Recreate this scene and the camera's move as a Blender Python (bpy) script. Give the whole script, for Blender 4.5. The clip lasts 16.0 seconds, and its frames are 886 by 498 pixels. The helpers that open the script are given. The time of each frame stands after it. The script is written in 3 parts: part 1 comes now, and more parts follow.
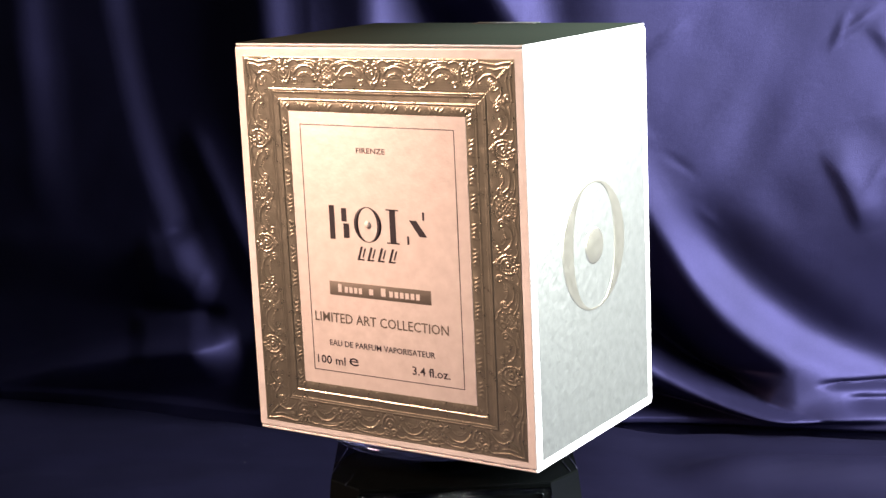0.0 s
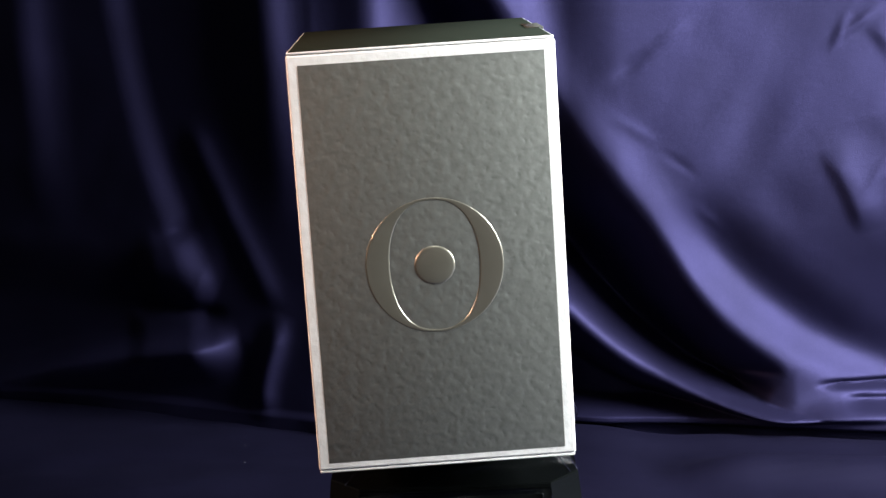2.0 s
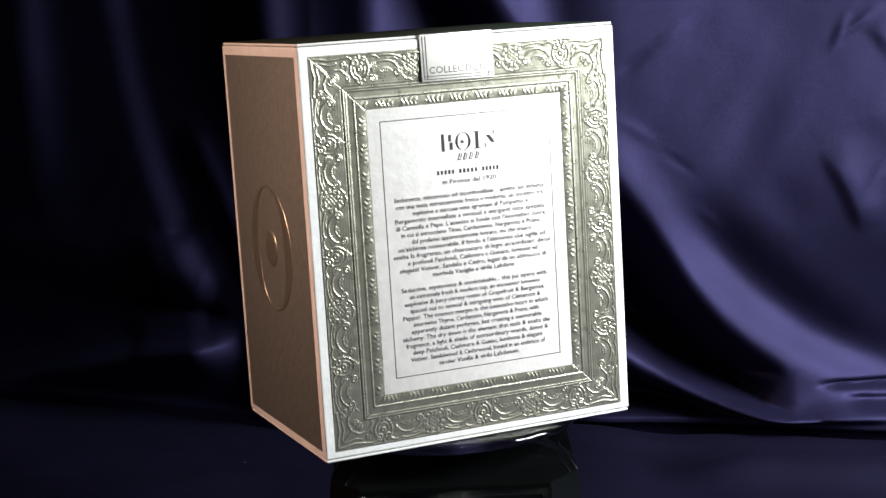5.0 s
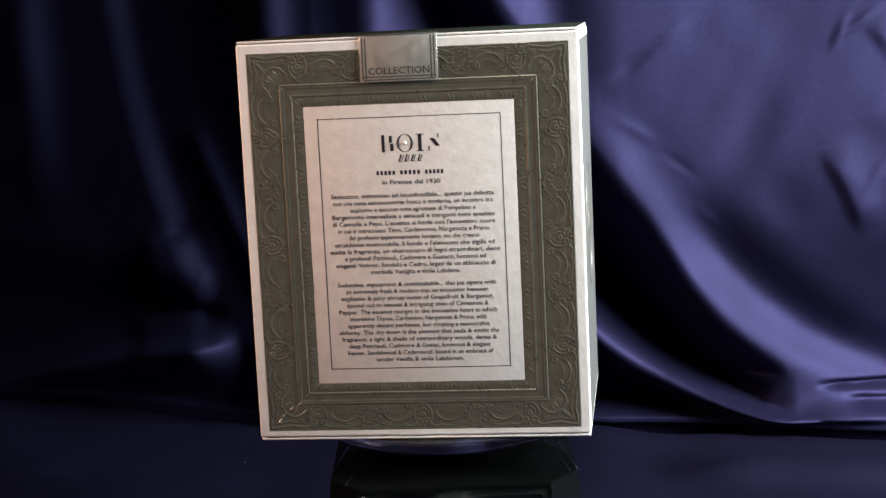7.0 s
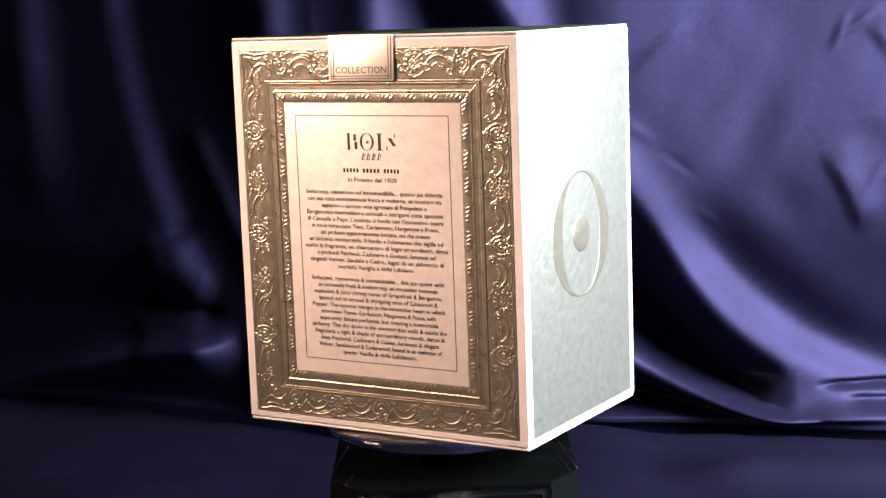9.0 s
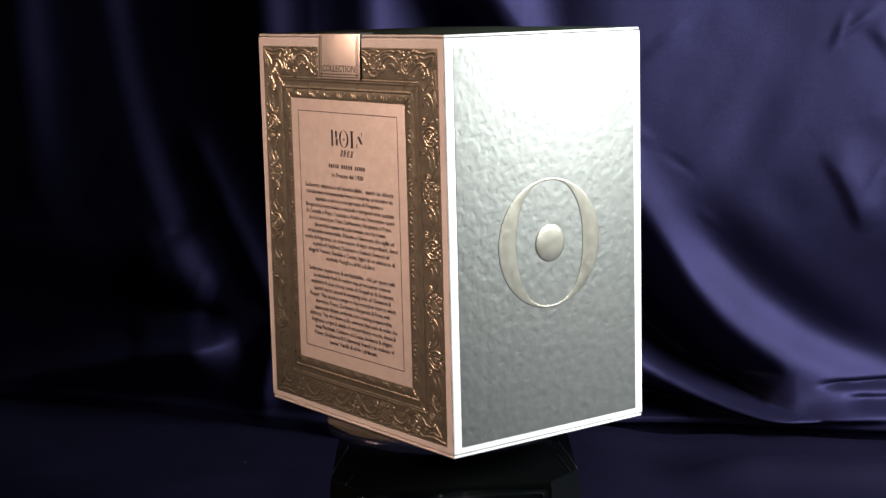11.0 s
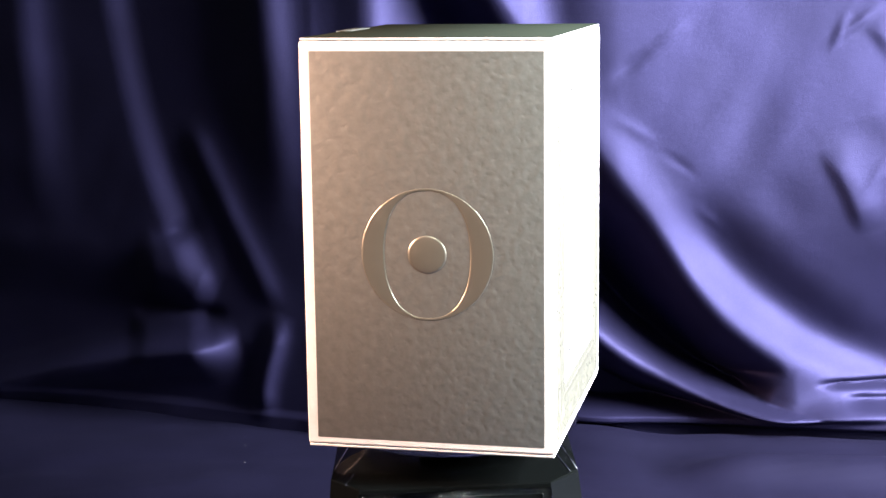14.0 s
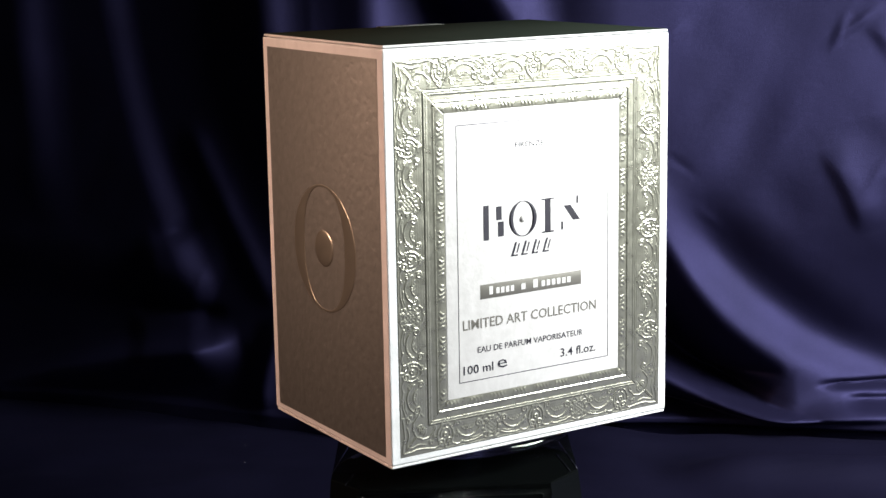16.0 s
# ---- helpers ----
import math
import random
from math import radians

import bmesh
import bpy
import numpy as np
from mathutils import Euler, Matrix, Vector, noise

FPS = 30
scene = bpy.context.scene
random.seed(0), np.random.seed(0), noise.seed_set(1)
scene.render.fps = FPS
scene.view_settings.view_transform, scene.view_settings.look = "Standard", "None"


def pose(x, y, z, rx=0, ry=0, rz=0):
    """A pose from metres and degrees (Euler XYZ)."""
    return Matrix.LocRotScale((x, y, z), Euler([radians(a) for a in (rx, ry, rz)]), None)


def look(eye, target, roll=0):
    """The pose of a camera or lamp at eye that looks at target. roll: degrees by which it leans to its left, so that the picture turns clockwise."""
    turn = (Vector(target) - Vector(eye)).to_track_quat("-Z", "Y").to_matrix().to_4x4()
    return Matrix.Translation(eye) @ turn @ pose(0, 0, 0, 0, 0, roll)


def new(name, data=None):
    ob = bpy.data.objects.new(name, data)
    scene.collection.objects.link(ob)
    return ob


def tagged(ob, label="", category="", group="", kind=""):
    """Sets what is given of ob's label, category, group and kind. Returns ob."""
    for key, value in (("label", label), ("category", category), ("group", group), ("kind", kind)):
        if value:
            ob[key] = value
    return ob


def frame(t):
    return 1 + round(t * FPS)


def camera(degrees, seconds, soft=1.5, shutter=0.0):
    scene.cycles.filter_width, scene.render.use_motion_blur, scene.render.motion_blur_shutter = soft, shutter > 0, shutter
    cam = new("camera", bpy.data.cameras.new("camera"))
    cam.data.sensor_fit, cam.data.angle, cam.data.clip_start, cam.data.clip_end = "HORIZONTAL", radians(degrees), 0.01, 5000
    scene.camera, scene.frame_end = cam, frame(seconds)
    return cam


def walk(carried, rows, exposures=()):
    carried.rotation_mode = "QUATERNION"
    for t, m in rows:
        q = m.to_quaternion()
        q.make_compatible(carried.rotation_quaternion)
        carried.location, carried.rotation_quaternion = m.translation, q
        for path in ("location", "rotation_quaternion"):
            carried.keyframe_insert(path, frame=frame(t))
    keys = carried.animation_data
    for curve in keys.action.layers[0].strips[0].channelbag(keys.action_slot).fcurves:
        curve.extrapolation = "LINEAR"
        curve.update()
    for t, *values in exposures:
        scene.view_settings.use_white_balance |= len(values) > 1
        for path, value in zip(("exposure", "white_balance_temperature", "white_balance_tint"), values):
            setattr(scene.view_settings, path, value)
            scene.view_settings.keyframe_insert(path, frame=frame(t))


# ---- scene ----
# One still camera before a carton that turns on a small display turntable.
BASE = 0.08                      # height of the turntable's disc above the table
EYE = pose(0.0, -0.5432, 0.1545 + BASE, 90 - 10.20, 0, 0.086) @ pose(0, 0, 0, 0, 0, -2.296)
cam = camera(30.5, 16.0)
# the picture brightens and darkens as bright sides turn past
EXPOSURE = [(0.0, 0.0), (0.5, -0.45), (1.0, -1.2), (1.5, -1.35), (2.0, -0.45), (2.5, 0.55), (3.0, 0.7), (3.5, 0.1), (4.0, -1.1), (6.5, -1.45), (7.0, -0.9),
            (7.5, -0.1), (8.0, 0.25), (8.5, 0.15), (9.0, -0.2), (11.5, -1.6), (12.0, -1.5), (12.5, -1.15), (13.0, -0.6), (13.5, 0.15), (14.0, 0.9), (14.5, 1.0), (15.0, 0.4), (15.5, -0.5), (16.0, -1.42)]
walk(cam, [(0.0, EYE), (16.0, EYE)], exposures=EXPOSURE)

# ---- light ----
world = bpy.data.worlds.new("room_air")
scene.world = world
world.use_nodes = True
world.node_tree.nodes["Background"].inputs[0].default_value = (0.5, 0.55, 0.7, 1)
world.node_tree.nodes["Background"].inputs[1].default_value = 0.009


def area_lamp(name, eye, target, size, size_y, watts, colour):
    data = bpy.data.lights.new(name, "AREA")
    data.shape, data.size, data.size_y = "RECTANGLE", size, size_y
    data.energy, data.color = watts, colour
    ob = new(name, data)
    ob.matrix_world = look(eye, target)
    return ob


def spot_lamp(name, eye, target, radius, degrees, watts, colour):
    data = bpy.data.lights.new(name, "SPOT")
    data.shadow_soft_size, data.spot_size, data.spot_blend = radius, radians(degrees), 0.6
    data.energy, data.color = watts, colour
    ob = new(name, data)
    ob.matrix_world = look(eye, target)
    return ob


area_lamp("cool_lamp", (0.54, -0.13, 0.35), (0.06, 0.06, 0.13), 0.34, 0.30, 31.0, (0.93, 0.97, 1.0))
# fill spot added high in front to brighten the carton; no real lamp there
spot_lamp("front_fill_spot", (0.05, -0.80, 1.15), (0.0, -0.02, 0.145), 0.06, 13.0, 18.5, (1.0, 0.98, 0.93))
spot_lamp("warm_lamp", (-0.65, -0.11, 0.41), (0.0, -0.03, 0.145), 0.13, 24.0, 68.0, (1.0, 0.59, 0.44))


# ---- materials ----
def material(name, colour, rough=0.5, metal=0.0, **extra):
    m = bpy.data.materials.new(name)
    m.use_nodes = True
    b = m.node_tree.nodes["Principled BSDF"]
    b.inputs["Base Color"].default_value = (*colour, 1)
    b.inputs["Roughness"].default_value = rough
    b.inputs["Metallic"].default_value = metal
    for key, value in extra.items():
        b.inputs[key.replace("_", " ")].default_value = value
    return m


def add(m, kind, **sockets):
    n = m.node_tree.nodes.new(kind)
    for key, value in sockets.items():
        n.inputs[key.replace("_", " ")].default_value = value
    return n


def link(m, a, b):
    m.node_tree.links.new(a, b)


def coords(m):
    return add(m, "ShaderNodeTexCoord").outputs["Object"]


def noise_on(m, scale, detail=3.0, rough=0.55):
    n = add(m, "ShaderNodeTexNoise", Scale=scale, Detail=detail, Roughness=rough)
    link(m, coords(m), n.inputs["Vector"])
    return n.outputs["Fac"]


def tint(m, fac, dark, light):
    """Lets fac blend the base colour between two colours."""
    r = add(m, "ShaderNodeMapRange", From_Min=0.3, From_Max=0.7)
    link(m, fac, r.inputs["Value"])
    mix = m.node_tree.nodes.new("ShaderNodeMix")
    mix.data_type = "RGBA"
    mix.inputs[6].default_value, mix.inputs[7].default_value = (*dark, 1), (*light, 1)
    link(m, r.outputs["Result"], mix.inputs[0])
    link(m, mix.outputs[2], m.node_tree.nodes["Principled BSDF"].inputs["Base Color"])


def bump(m, facs, distance, strength=1.0):
    """Adds fine relief, one bump over the other."""
    last = None
    for fac, dist in zip(facs, distance):
        b = add(m, "ShaderNodeBump", Strength=strength, Distance=dist)
        link(m, fac, b.inputs["Height"])
        if last:
            link(m, last.outputs["Normal"], b.inputs["Normal"])
        last = b
    link(m, last.outputs["Normal"], m.node_tree.nodes["Principled BSDF"].inputs["Normal"])


def rough_by(m, fac, low, high):
    r = add(m, "ShaderNodeMapRange", From_Min=0.3, From_Max=0.7, To_Min=low, To_Max=high)
    link(m, fac, r.inputs["Value"])
    link(m, r.outputs["Result"], m.node_tree.nodes["Principled BSDF"].inputs["Roughness"])




def satin(name, colour, rough):
    m = material(name, colour, rough, 0.82)
    tint(m, noise_on(m, 30.0, 4.0), [c * 0.88 for c in colour], [c * 1.1 for c in colour])
    rough_by(m, noise_on(m, 1400.0, 2.0), rough - 0.06, rough + 0.06)
    bump(m, [noise_on(m, 2300.0, 2.0), noise_on(m, 60.0, 3.0)], [0.00011, 0.0003])
    return m


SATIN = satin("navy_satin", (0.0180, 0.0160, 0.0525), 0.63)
# the same navy satin, with the table's weaker light put into its colour
TABLE_SATIN = satin("dimmed_navy_satin", (0.0122, 0.0110, 0.0350), 0.58)

PAPER = material("pearl_white_paper", (0.74, 0.74, 0.71), 0.42, 0.05)
tint(PAPER, noise_on(PAPER, 160.0, 4.0), (0.68, 0.68, 0.65), (0.78, 0.78, 0.75))
bump(PAPER, [noise_on(PAPER, 420.0, 3.0)], [0.00015])

LABEL = material("pearl_cream_paper", (0.68, 0.66, 0.62), 0.38, 0.15)
tint(LABEL, noise_on(LABEL, 220.0, 4.0), (0.63, 0.61, 0.57), (0.72, 0.70, 0.66))
bump(LABEL, [noise_on(LABEL, 420.0, 3.0)], [0.00011])


def hammered(name, colour, metal, rough, depth):
    m = material(name, colour, rough, metal)
    tint(m, noise_on(m, 300.0, 4.0), [c * 0.88 for c in colour], [c * 1.1 for c in colour])
    v = add(m, "ShaderNodeTexVoronoi", Scale=370.0)
    v.feature = "SMOOTH_F1"
    v.inputs["Smoothness"].default_value = 1.0
    warp = add(m, "ShaderNodeTexNoise", Scale=260.0, Detail=2.0)
    link(m, coords(m), warp.inputs["Vector"])
    mix = m.node_tree.nodes.new("ShaderNodeVectorMath")
    mix.operation = "MULTIPLY_ADD"
    mix.inputs[1].default_value = (0.004, 0.004, 0.004)
    link(m, warp.outputs["Color"], mix.inputs[0])
    link(m, coords(m), mix.inputs[2])
    link(m, mix.outputs[0], v.inputs["Vector"])
    bump(m, [v.outputs["Distance"], noise_on(m, 500.0, 3.0)], [depth, depth * 0.22])
    return m


PANEL = hammered("grey_pearl_leatherette", (0.188, 0.195, 0.176), 0.70, 0.50, 0.00014)
GOLD = material("pale_gold_foil", (0.40, 0.392, 0.305), 0.34, 0.85)
tint(GOLD, noise_on(GOLD, 200.0, 4.0), (0.36, 0.353, 0.275), (0.435, 0.427, 0.335))
bump(GOLD, [noise_on(GOLD, 900.0, 3.0), noise_on(GOLD, 240.0, 3.0)], [0.000025, 0.00010])
rough_by(GOLD, noise_on(GOLD, 350.0, 3.0), 0.26, 0.35)
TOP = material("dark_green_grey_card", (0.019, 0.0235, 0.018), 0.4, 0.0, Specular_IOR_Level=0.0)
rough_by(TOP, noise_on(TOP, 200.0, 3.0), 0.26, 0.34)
FOIL = material("smooth_pale_foil", (0.37, 0.355, 0.285), 0.3, 0.85)
rough_by(FOIL, noise_on(FOIL, 300.0, 3.0), 0.29, 0.37)
SEAL = material("silver_sticker", (0.90, 0.89, 0.82), 0.38, 0.92)
rough_by(SEAL, noise_on(SEAL, 260.0, 3.0), 0.36, 0.44)
INK = material("black_ink", (0.015, 0.013, 0.02), 0.45)
rough_by(INK, noise_on(INK, 400.0), 0.4, 0.55)
GREY_INK = material("grey_ink", (0.2, 0.19, 0.16), 0.42, 0.6)
rough_by(GREY_INK, noise_on(GREY_INK, 400.0), 0.36, 0.5)
ACRYLIC = material("clear_acrylic", (0.93, 0.95, 0.96), 0.04, 0.0, Transmission_Weight=1.0, IOR=1.49)
SMOKED = material("black_gloss_plastic", (0.0025, 0.003, 0.003), 0.05, 0.0, Specular_IOR_Level=0.12)
rough_by(SMOKED, noise_on(SMOKED, 80.0, 3.0), 0.03, 0.07)
EDGE = material("edge_glint_metal", (0.75, 0.78, 0.8), 0.18, 1.0)
SEAL_INK = material("grey_seal_print", (0.10, 0.096, 0.085), 0.5, 0.5)
rough_by(SEAL_INK, noise_on(SEAL_INK, 400.0), 0.32, 0.45)
# same silver sticker; the dark it mirrors on the lid is painted in
SEAL_DIMMED = material("dimmed_sticker_end", (0.075, 0.078, 0.07), 0.5, 0.0, Specular_IOR_Level=0.0)
rough_by(SEAL_DIMMED, noise_on(SEAL_DIMMED, 300.0, 3.0), 0.46, 0.56)
DUST = material("lint", (0.32, 0.32, 0.36), 0.9)
WALL = material("dull_room_wall", (0.15, 0.15, 0.145), 0.9)
tint(WALL, noise_on(WALL, 6.0, 4.0), (0.13, 0.13, 0.125), (0.17, 0.17, 0.16))
WOOD = material("dark_wood", (0.12, 0.08, 0.05), 0.5)
tint(WOOD, noise_on(WOOD, 14.0, 5.0), (0.09, 0.06, 0.04), (0.15, 0.1, 0.065))


# ---- building ----
def part(name, bm, mat, parent=None, label="", m=None, smooth=True):
    """Links a bmesh, or a mesh, as one object under a thing or a part."""
    if isinstance(bm, bmesh.types.BMesh):
        me = bpy.data.meshes.new(name)
        bm.to_mesh(me)
        bm.free()
    else:
        me = bm
    if not me.materials:
        me.materials.append(mat)
        for p in me.polygons:
            p.use_smooth = smooth
    ob = new(name, me)
    ob.parent = parent
    if m is not None:
        ob.matrix_basis = m
    return tagged(ob, label)


def grid_mesh(name, P, closed_u=False):
    """A sheet from an array of points (rows, columns, 3)."""
    r, c = P.shape[:2]
    i = np.arange(r * c).reshape(r, c)
    if closed_u:
        i = np.concatenate([i, i[:, :1]], 1)
    f = np.stack([i[:-1, :-1], i[:-1, 1:], i[1:, 1:], i[1:, :-1]], -1).reshape(-1, 4)
    me = bpy.data.meshes.new(name)
    me.from_pydata(P.reshape(-1, 3).tolist(), [], f.tolist())
    return me


def block(x0, x1, y0, y1, z0, z1, bevel=0.0, seg=2):
    bm = bmesh.new()
    bmesh.ops.create_cube(bm, size=1)
    for v in bm.verts:
        v.co = ((x0 + x1) / 2 + v.co.x * (x1 - x0), (y0 + y1) / 2 + v.co.y * (y1 - y0), (z0 + z1) / 2 + v.co.z * (z1 - z0))
    if bevel:
        bmesh.ops.bevel(bm, geom=bm.edges[:], offset=bevel, segments=seg, affect="EDGES", profile=0.6)
    return bm


def lathe(profile, n=96, sx=1.0):
    """A turned solid; profile is (radius, z) from the bottom's centre to the top's."""
    a = np.linspace(0, 2 * math.pi, n, endpoint=False)
    P = np.array([[(r * math.cos(t) * sx, r * math.sin(t), z) for t in a] for r, z in profile])
    return grid_mesh("turned", P, True)


# ---- room ----
def build_room():
    for name, dims in {
        "floor": (-2, 2, -2.2, 1.4, -0.80, -0.75), "ceiling": (-2, 2, -2.2, 1.4, 1.75, 1.8),
        "wall_north": (-2, 2, 1.4, 1.45, -0.75, 1.75), "wall_south": (-2, 2, -2.25, -2.2, -0.75, 1.75),
        "wall_east": (2, 2.05, -2.2, 1.4, -0.75, 1.75), "wall_west": (-2.05, -2, -2.2, 1.4, -0.75, 1.75),
    }.items():
        ob = part(name, block(*dims), WALL, smooth=False)
        tagged(ob, "plain matt dark grey room surface", name.split("_")[0], kind="structure")
    table = tagged(new("table"), "dark wooden table under a satin cloth", "table")
    part("tabletop", block(-0.62, 0.62, -0.38, 0.52, -0.045, -0.009, 0.004), WOOD, table)
    for x in (-0.55, 0.55):
        for y in (-0.31, 0.45):
            part("leg", block(x - 0.03, x + 0.03, y - 0.03, y + 0.03, -0.75, -0.045, 0.004), WOOD, table)


# ---- cloth ----
def smoothstep(x):
    x = np.clip(x, 0, 1)
    return x * x * (3 - 2 * x)


def from_line(X, Z, line):
    """Distance from a line of a few points, the side on which it lies, the way along the line and its length."""
    best = np.full(X.shape, 1e9)
    side = np.zeros(X.shape)
    along = np.zeros(X.shape)
    total = 0.0
    for (x0, z0), (x1, z1) in zip(line, line[1:]):
        dx, dz = x1 - x0, z1 - z0
        n = math.hypot(dx, dz)
        t = np.clip(((X - x0) * dx + (Z - z0) * dz) / (n * n), 0, 1)
        ex, ez = X - x0 - t * dx, Z - z0 - t * dz
        d = np.hypot(ex, ez)
        near = d < best
        best = np.where(near, d, best)
        side = np.where(near, np.sign(dx * ez - dz * ex), side)
        along = np.where(near, total + t * n, along)
        total += n
    return best, side, along, total


def rounded(line, n=60, times=40):
    """The same line with its corners smoothed."""
    p = np.array(line)
    s = np.concatenate([[0], np.cumsum(np.hypot(*np.diff(p, axis=0).T))])
    t = np.linspace(0, s[-1], n)
    q = np.stack([np.interp(t, s, p[:, 0]), np.interp(t, s, p[:, 1])], 1)
    for _ in range(times):
        q[1:-1] = 0.5 * q[1:-1] + 0.25 * (q[:-2] + q[2:])
    return [tuple(r) for r in q]


def fold(X, Z, line, wide, high, skew=1.0, ends=0.02):
    """A fold along a line: its height at X, Z. skew widens its upper side."""
    best, side, along, total = from_line(X, Z, rounded(line, 24) if 2 < len(line) < 20 else line)
    w = np.where(side > 0, wide * skew, wide)
    return high * np.exp(-(best / w) ** 2) * smoothstep(along / ends + 0.15) * smoothstep((total - along) / ends + 0.15)


def ripples(X, Z, scale, seed):
    """Soft irregular waves."""
    rng = np.random.RandomState(seed)
    out = np.zeros(X.shape)
    for k in range(9):
        a, ph = rng.uniform(0, math.pi), rng.uniform(0, 6.28)
        s = scale * rng.uniform(0.6, 1.7)
        out += np.sin((X * math.cos(a) + Z * math.sin(a)) * 6.28 / s + ph)
    return out / 9


def build_cloth():
    # hanging backdrop: gathered folds, a heavy swag and a roll where it meets the table
    x = np.linspace(-0.55, 0.55, 761)
    z = -0.004 + 0.62 * np.linspace(0, 1, 400) ** 1.5
    X, Z = np.meshgrid(x, z)
    D = np.zeros(X.shape)
    # the broad swag that stands forward and falls away to the lower right
    D += 0.030 * smoothstep(X / 0.085)
    crest = [(-0.06, 0.66), (-0.03, 0.40), (0.026, 0.22), (0.064, 0.152), (0.095, 0.112), (0.107, 0.093), (0.116, 0.077), (0.128, 0.061), (0.146, 0.045)]
    edge = rounded(crest + [(0.162, 0.034), (0.163, 0.030), (0.154, 0.023), (0.150, 0.014), (0.149, 0.0), (0.149, -0.06)], 160, 3)
    best, side, along, total = from_line(X, Z, edge)
    S = best * side
    D += 0.056 * smoothstep((S + 0.038 - 0.020 * smoothstep((0.03 - Z) / 0.01)) / (0.040 - 0.020 * smoothstep((0.03 - Z) / 0.01)))
    best, side, along, total = from_line(X, Z, rounded(crest + [(0.168, 0.031), (0.193, 0.023), (0.219, 0.019), (0.34, 0.012)], 120, 8))
    D += 0.0056 * np.where(side > 0, np.exp(-(best / 0.014) ** 2), np.maximum(np.exp(-(best / 0.014) ** 2), smoothstep((X - 0.150) / 0.016)))
    D -= 0.05 * np.maximum(S - 0.01, 0) * smoothstep((S - 0.01) / 0.05)
    D -= fold(X, Z, [(0.106, 0.120), (0.130, 0.089), (0.154, 0.066), (0.175, 0.0480), (0.198, 0.0320), (0.26, 0.012)], 0.0145, 0.0085, 1.0, 0.05)
    D += 0.011 * np.exp(-((X - 0.20) / 0.075) ** 2 - ((Z - 0.125) / 0.05) ** 2)
    D += 0.036 * smoothstep((Z - 0.090) / 0.06) * smoothstep(-S / 0.034) * smoothstep((X - 0.01) / 0.04)
    # the lower fold, which runs down into the roll at the foot
    D += 0.014 * smoothstep((0.05 - Z) / 0.05) * smoothstep(X / 0.12) * smoothstep(-S / 0.02)
    D += fold(X, Z, [(0.152, -0.012), (0.157, 0.006), (0.170, 0.011), (0.26, 0.008)], 0.0090, 0.015, 1.0, 0.02)
    D += fold(X, Z, [(0.159, 0.006), (0.162, 0.017)], 0.0065, 0.011)
    roll = fold(X, Z, [(0.030, 0.098), (0.046, 0.072), (0.058, 0.0555), (0.069, 0.0420), (0.0835, 0.0275), (0.099, 0.0165), (0.118, 0.0095), (0.150, 0.0065), (0.26, 0.0050)],
                0.0200 - 0.0100 * smoothstep((X - 0.085) / 0.06), 1.0, 1.0, 0.02)
    D = np.maximum(D, (0.074 + 0.034 * smoothstep((X - 0.09) / 0.08)) * roll)
    D += 1.2 * np.clip(X - 0.120, 0, 0.06) ** 2 * smoothstep((Z - 0.045) / 0.06) + 0.144 * np.maximum(X - 0.180, 0) * smoothstep((Z - 0.045) / 0.06)
    # creases and dents
    D -= fold(X, Z, [(0.196, 0.154), (0.201, 0.134)], 0.012, 0.0030)
    D += fold(X, Z, [(0.1770, 0.1395), (0.1825, 0.131), (0.1872, 0.122), (0.1910, 0.112), (0.1955, 0.100)], 0.0030, 0.0024, 3.2, 0.015)
    D += fold(X, Z, [(0.1935, 0.1195), (0.199, 0.126), (0.2065, 0.1345)], 0.0024, 0.0014)
    D -= fold(X, Z, [(0.078, 0.1738), (0.090, 0.1815), (0.1003, 0.1878)], 0.0030, 0.0014)
    D += fold(X, Z, [(0.096, 0.1868), (0.108, 0.1945), (0.119, 0.2010)], 0.0022, 0.0010)
    D += fold(X, Z, [(0.078, 0.1590), (0.092, 0.1505), (0.103, 0.1430)], 0.0026, 0.0006)
    D -= fold(X, Z, [(0.100, 0.1425), (0.1085, 0.1370), (0.1225, 0.1258)], 0.0018, 0.0006)
    D += fold(X, Z, [(0.1175, 0.1150), (0.125, 0.1078), (0.1328, 0.1014)], 0.0018, 0.0008)
    D += fold(X, Z, [(0.1820, 0.1840), (0.1862, 0.193), (0.1898, 0.2035)], 0.0018, 0.0014)
    D += fold(X, Z, [(0.1800, 0.1868), (0.1947, 0.1970), (0.2075, 0.2055)], 0.0020, 0.0014)
    D += fold(X, Z, [(0.1885, 0.196), (0.193, 0.206)], 0.0018, 0.0010)
    D += fold(X, Z, [(0.1985, 0.1965), (0.2055, 0.1910), (0.2110, 0.1800)], 0.0028, 0.0028, 3.0)
    D -= fold(X, Z, [(0.135, 0.165), (0.160, 0.145)], 0.020, 0.0016)
    D -= fold(X, Z, [(0.150, 0.130), (0.168, 0.100)], 0.012, 0.0012)
    # tall gathered folds
    for x0, x1, wide, high in ((-0.24, -0.235, 0.02, 0.006), (-0.222, -0.214, 0.012, 0.005),
                               (-0.094, -0.080, 0.013, 0.010), (-0.035, -0.03, 0.015, 0.006), (-0.3, -0.3, 0.02, 0.02),
                               (-0.37, -0.38, 0.025, 0.02), (-0.45, -0.45, 0.03, 0.02), (0.33, 0.34, 0.03, 0.02), (0.42, 0.42, 0.03, 0.025)):
        D += fold(X, Z, [(x0, 0.64), (x0 * 0.5 + x1 * 0.5, 0.3), (x1, 0.10)], wide, high, 1.0, 0.12)
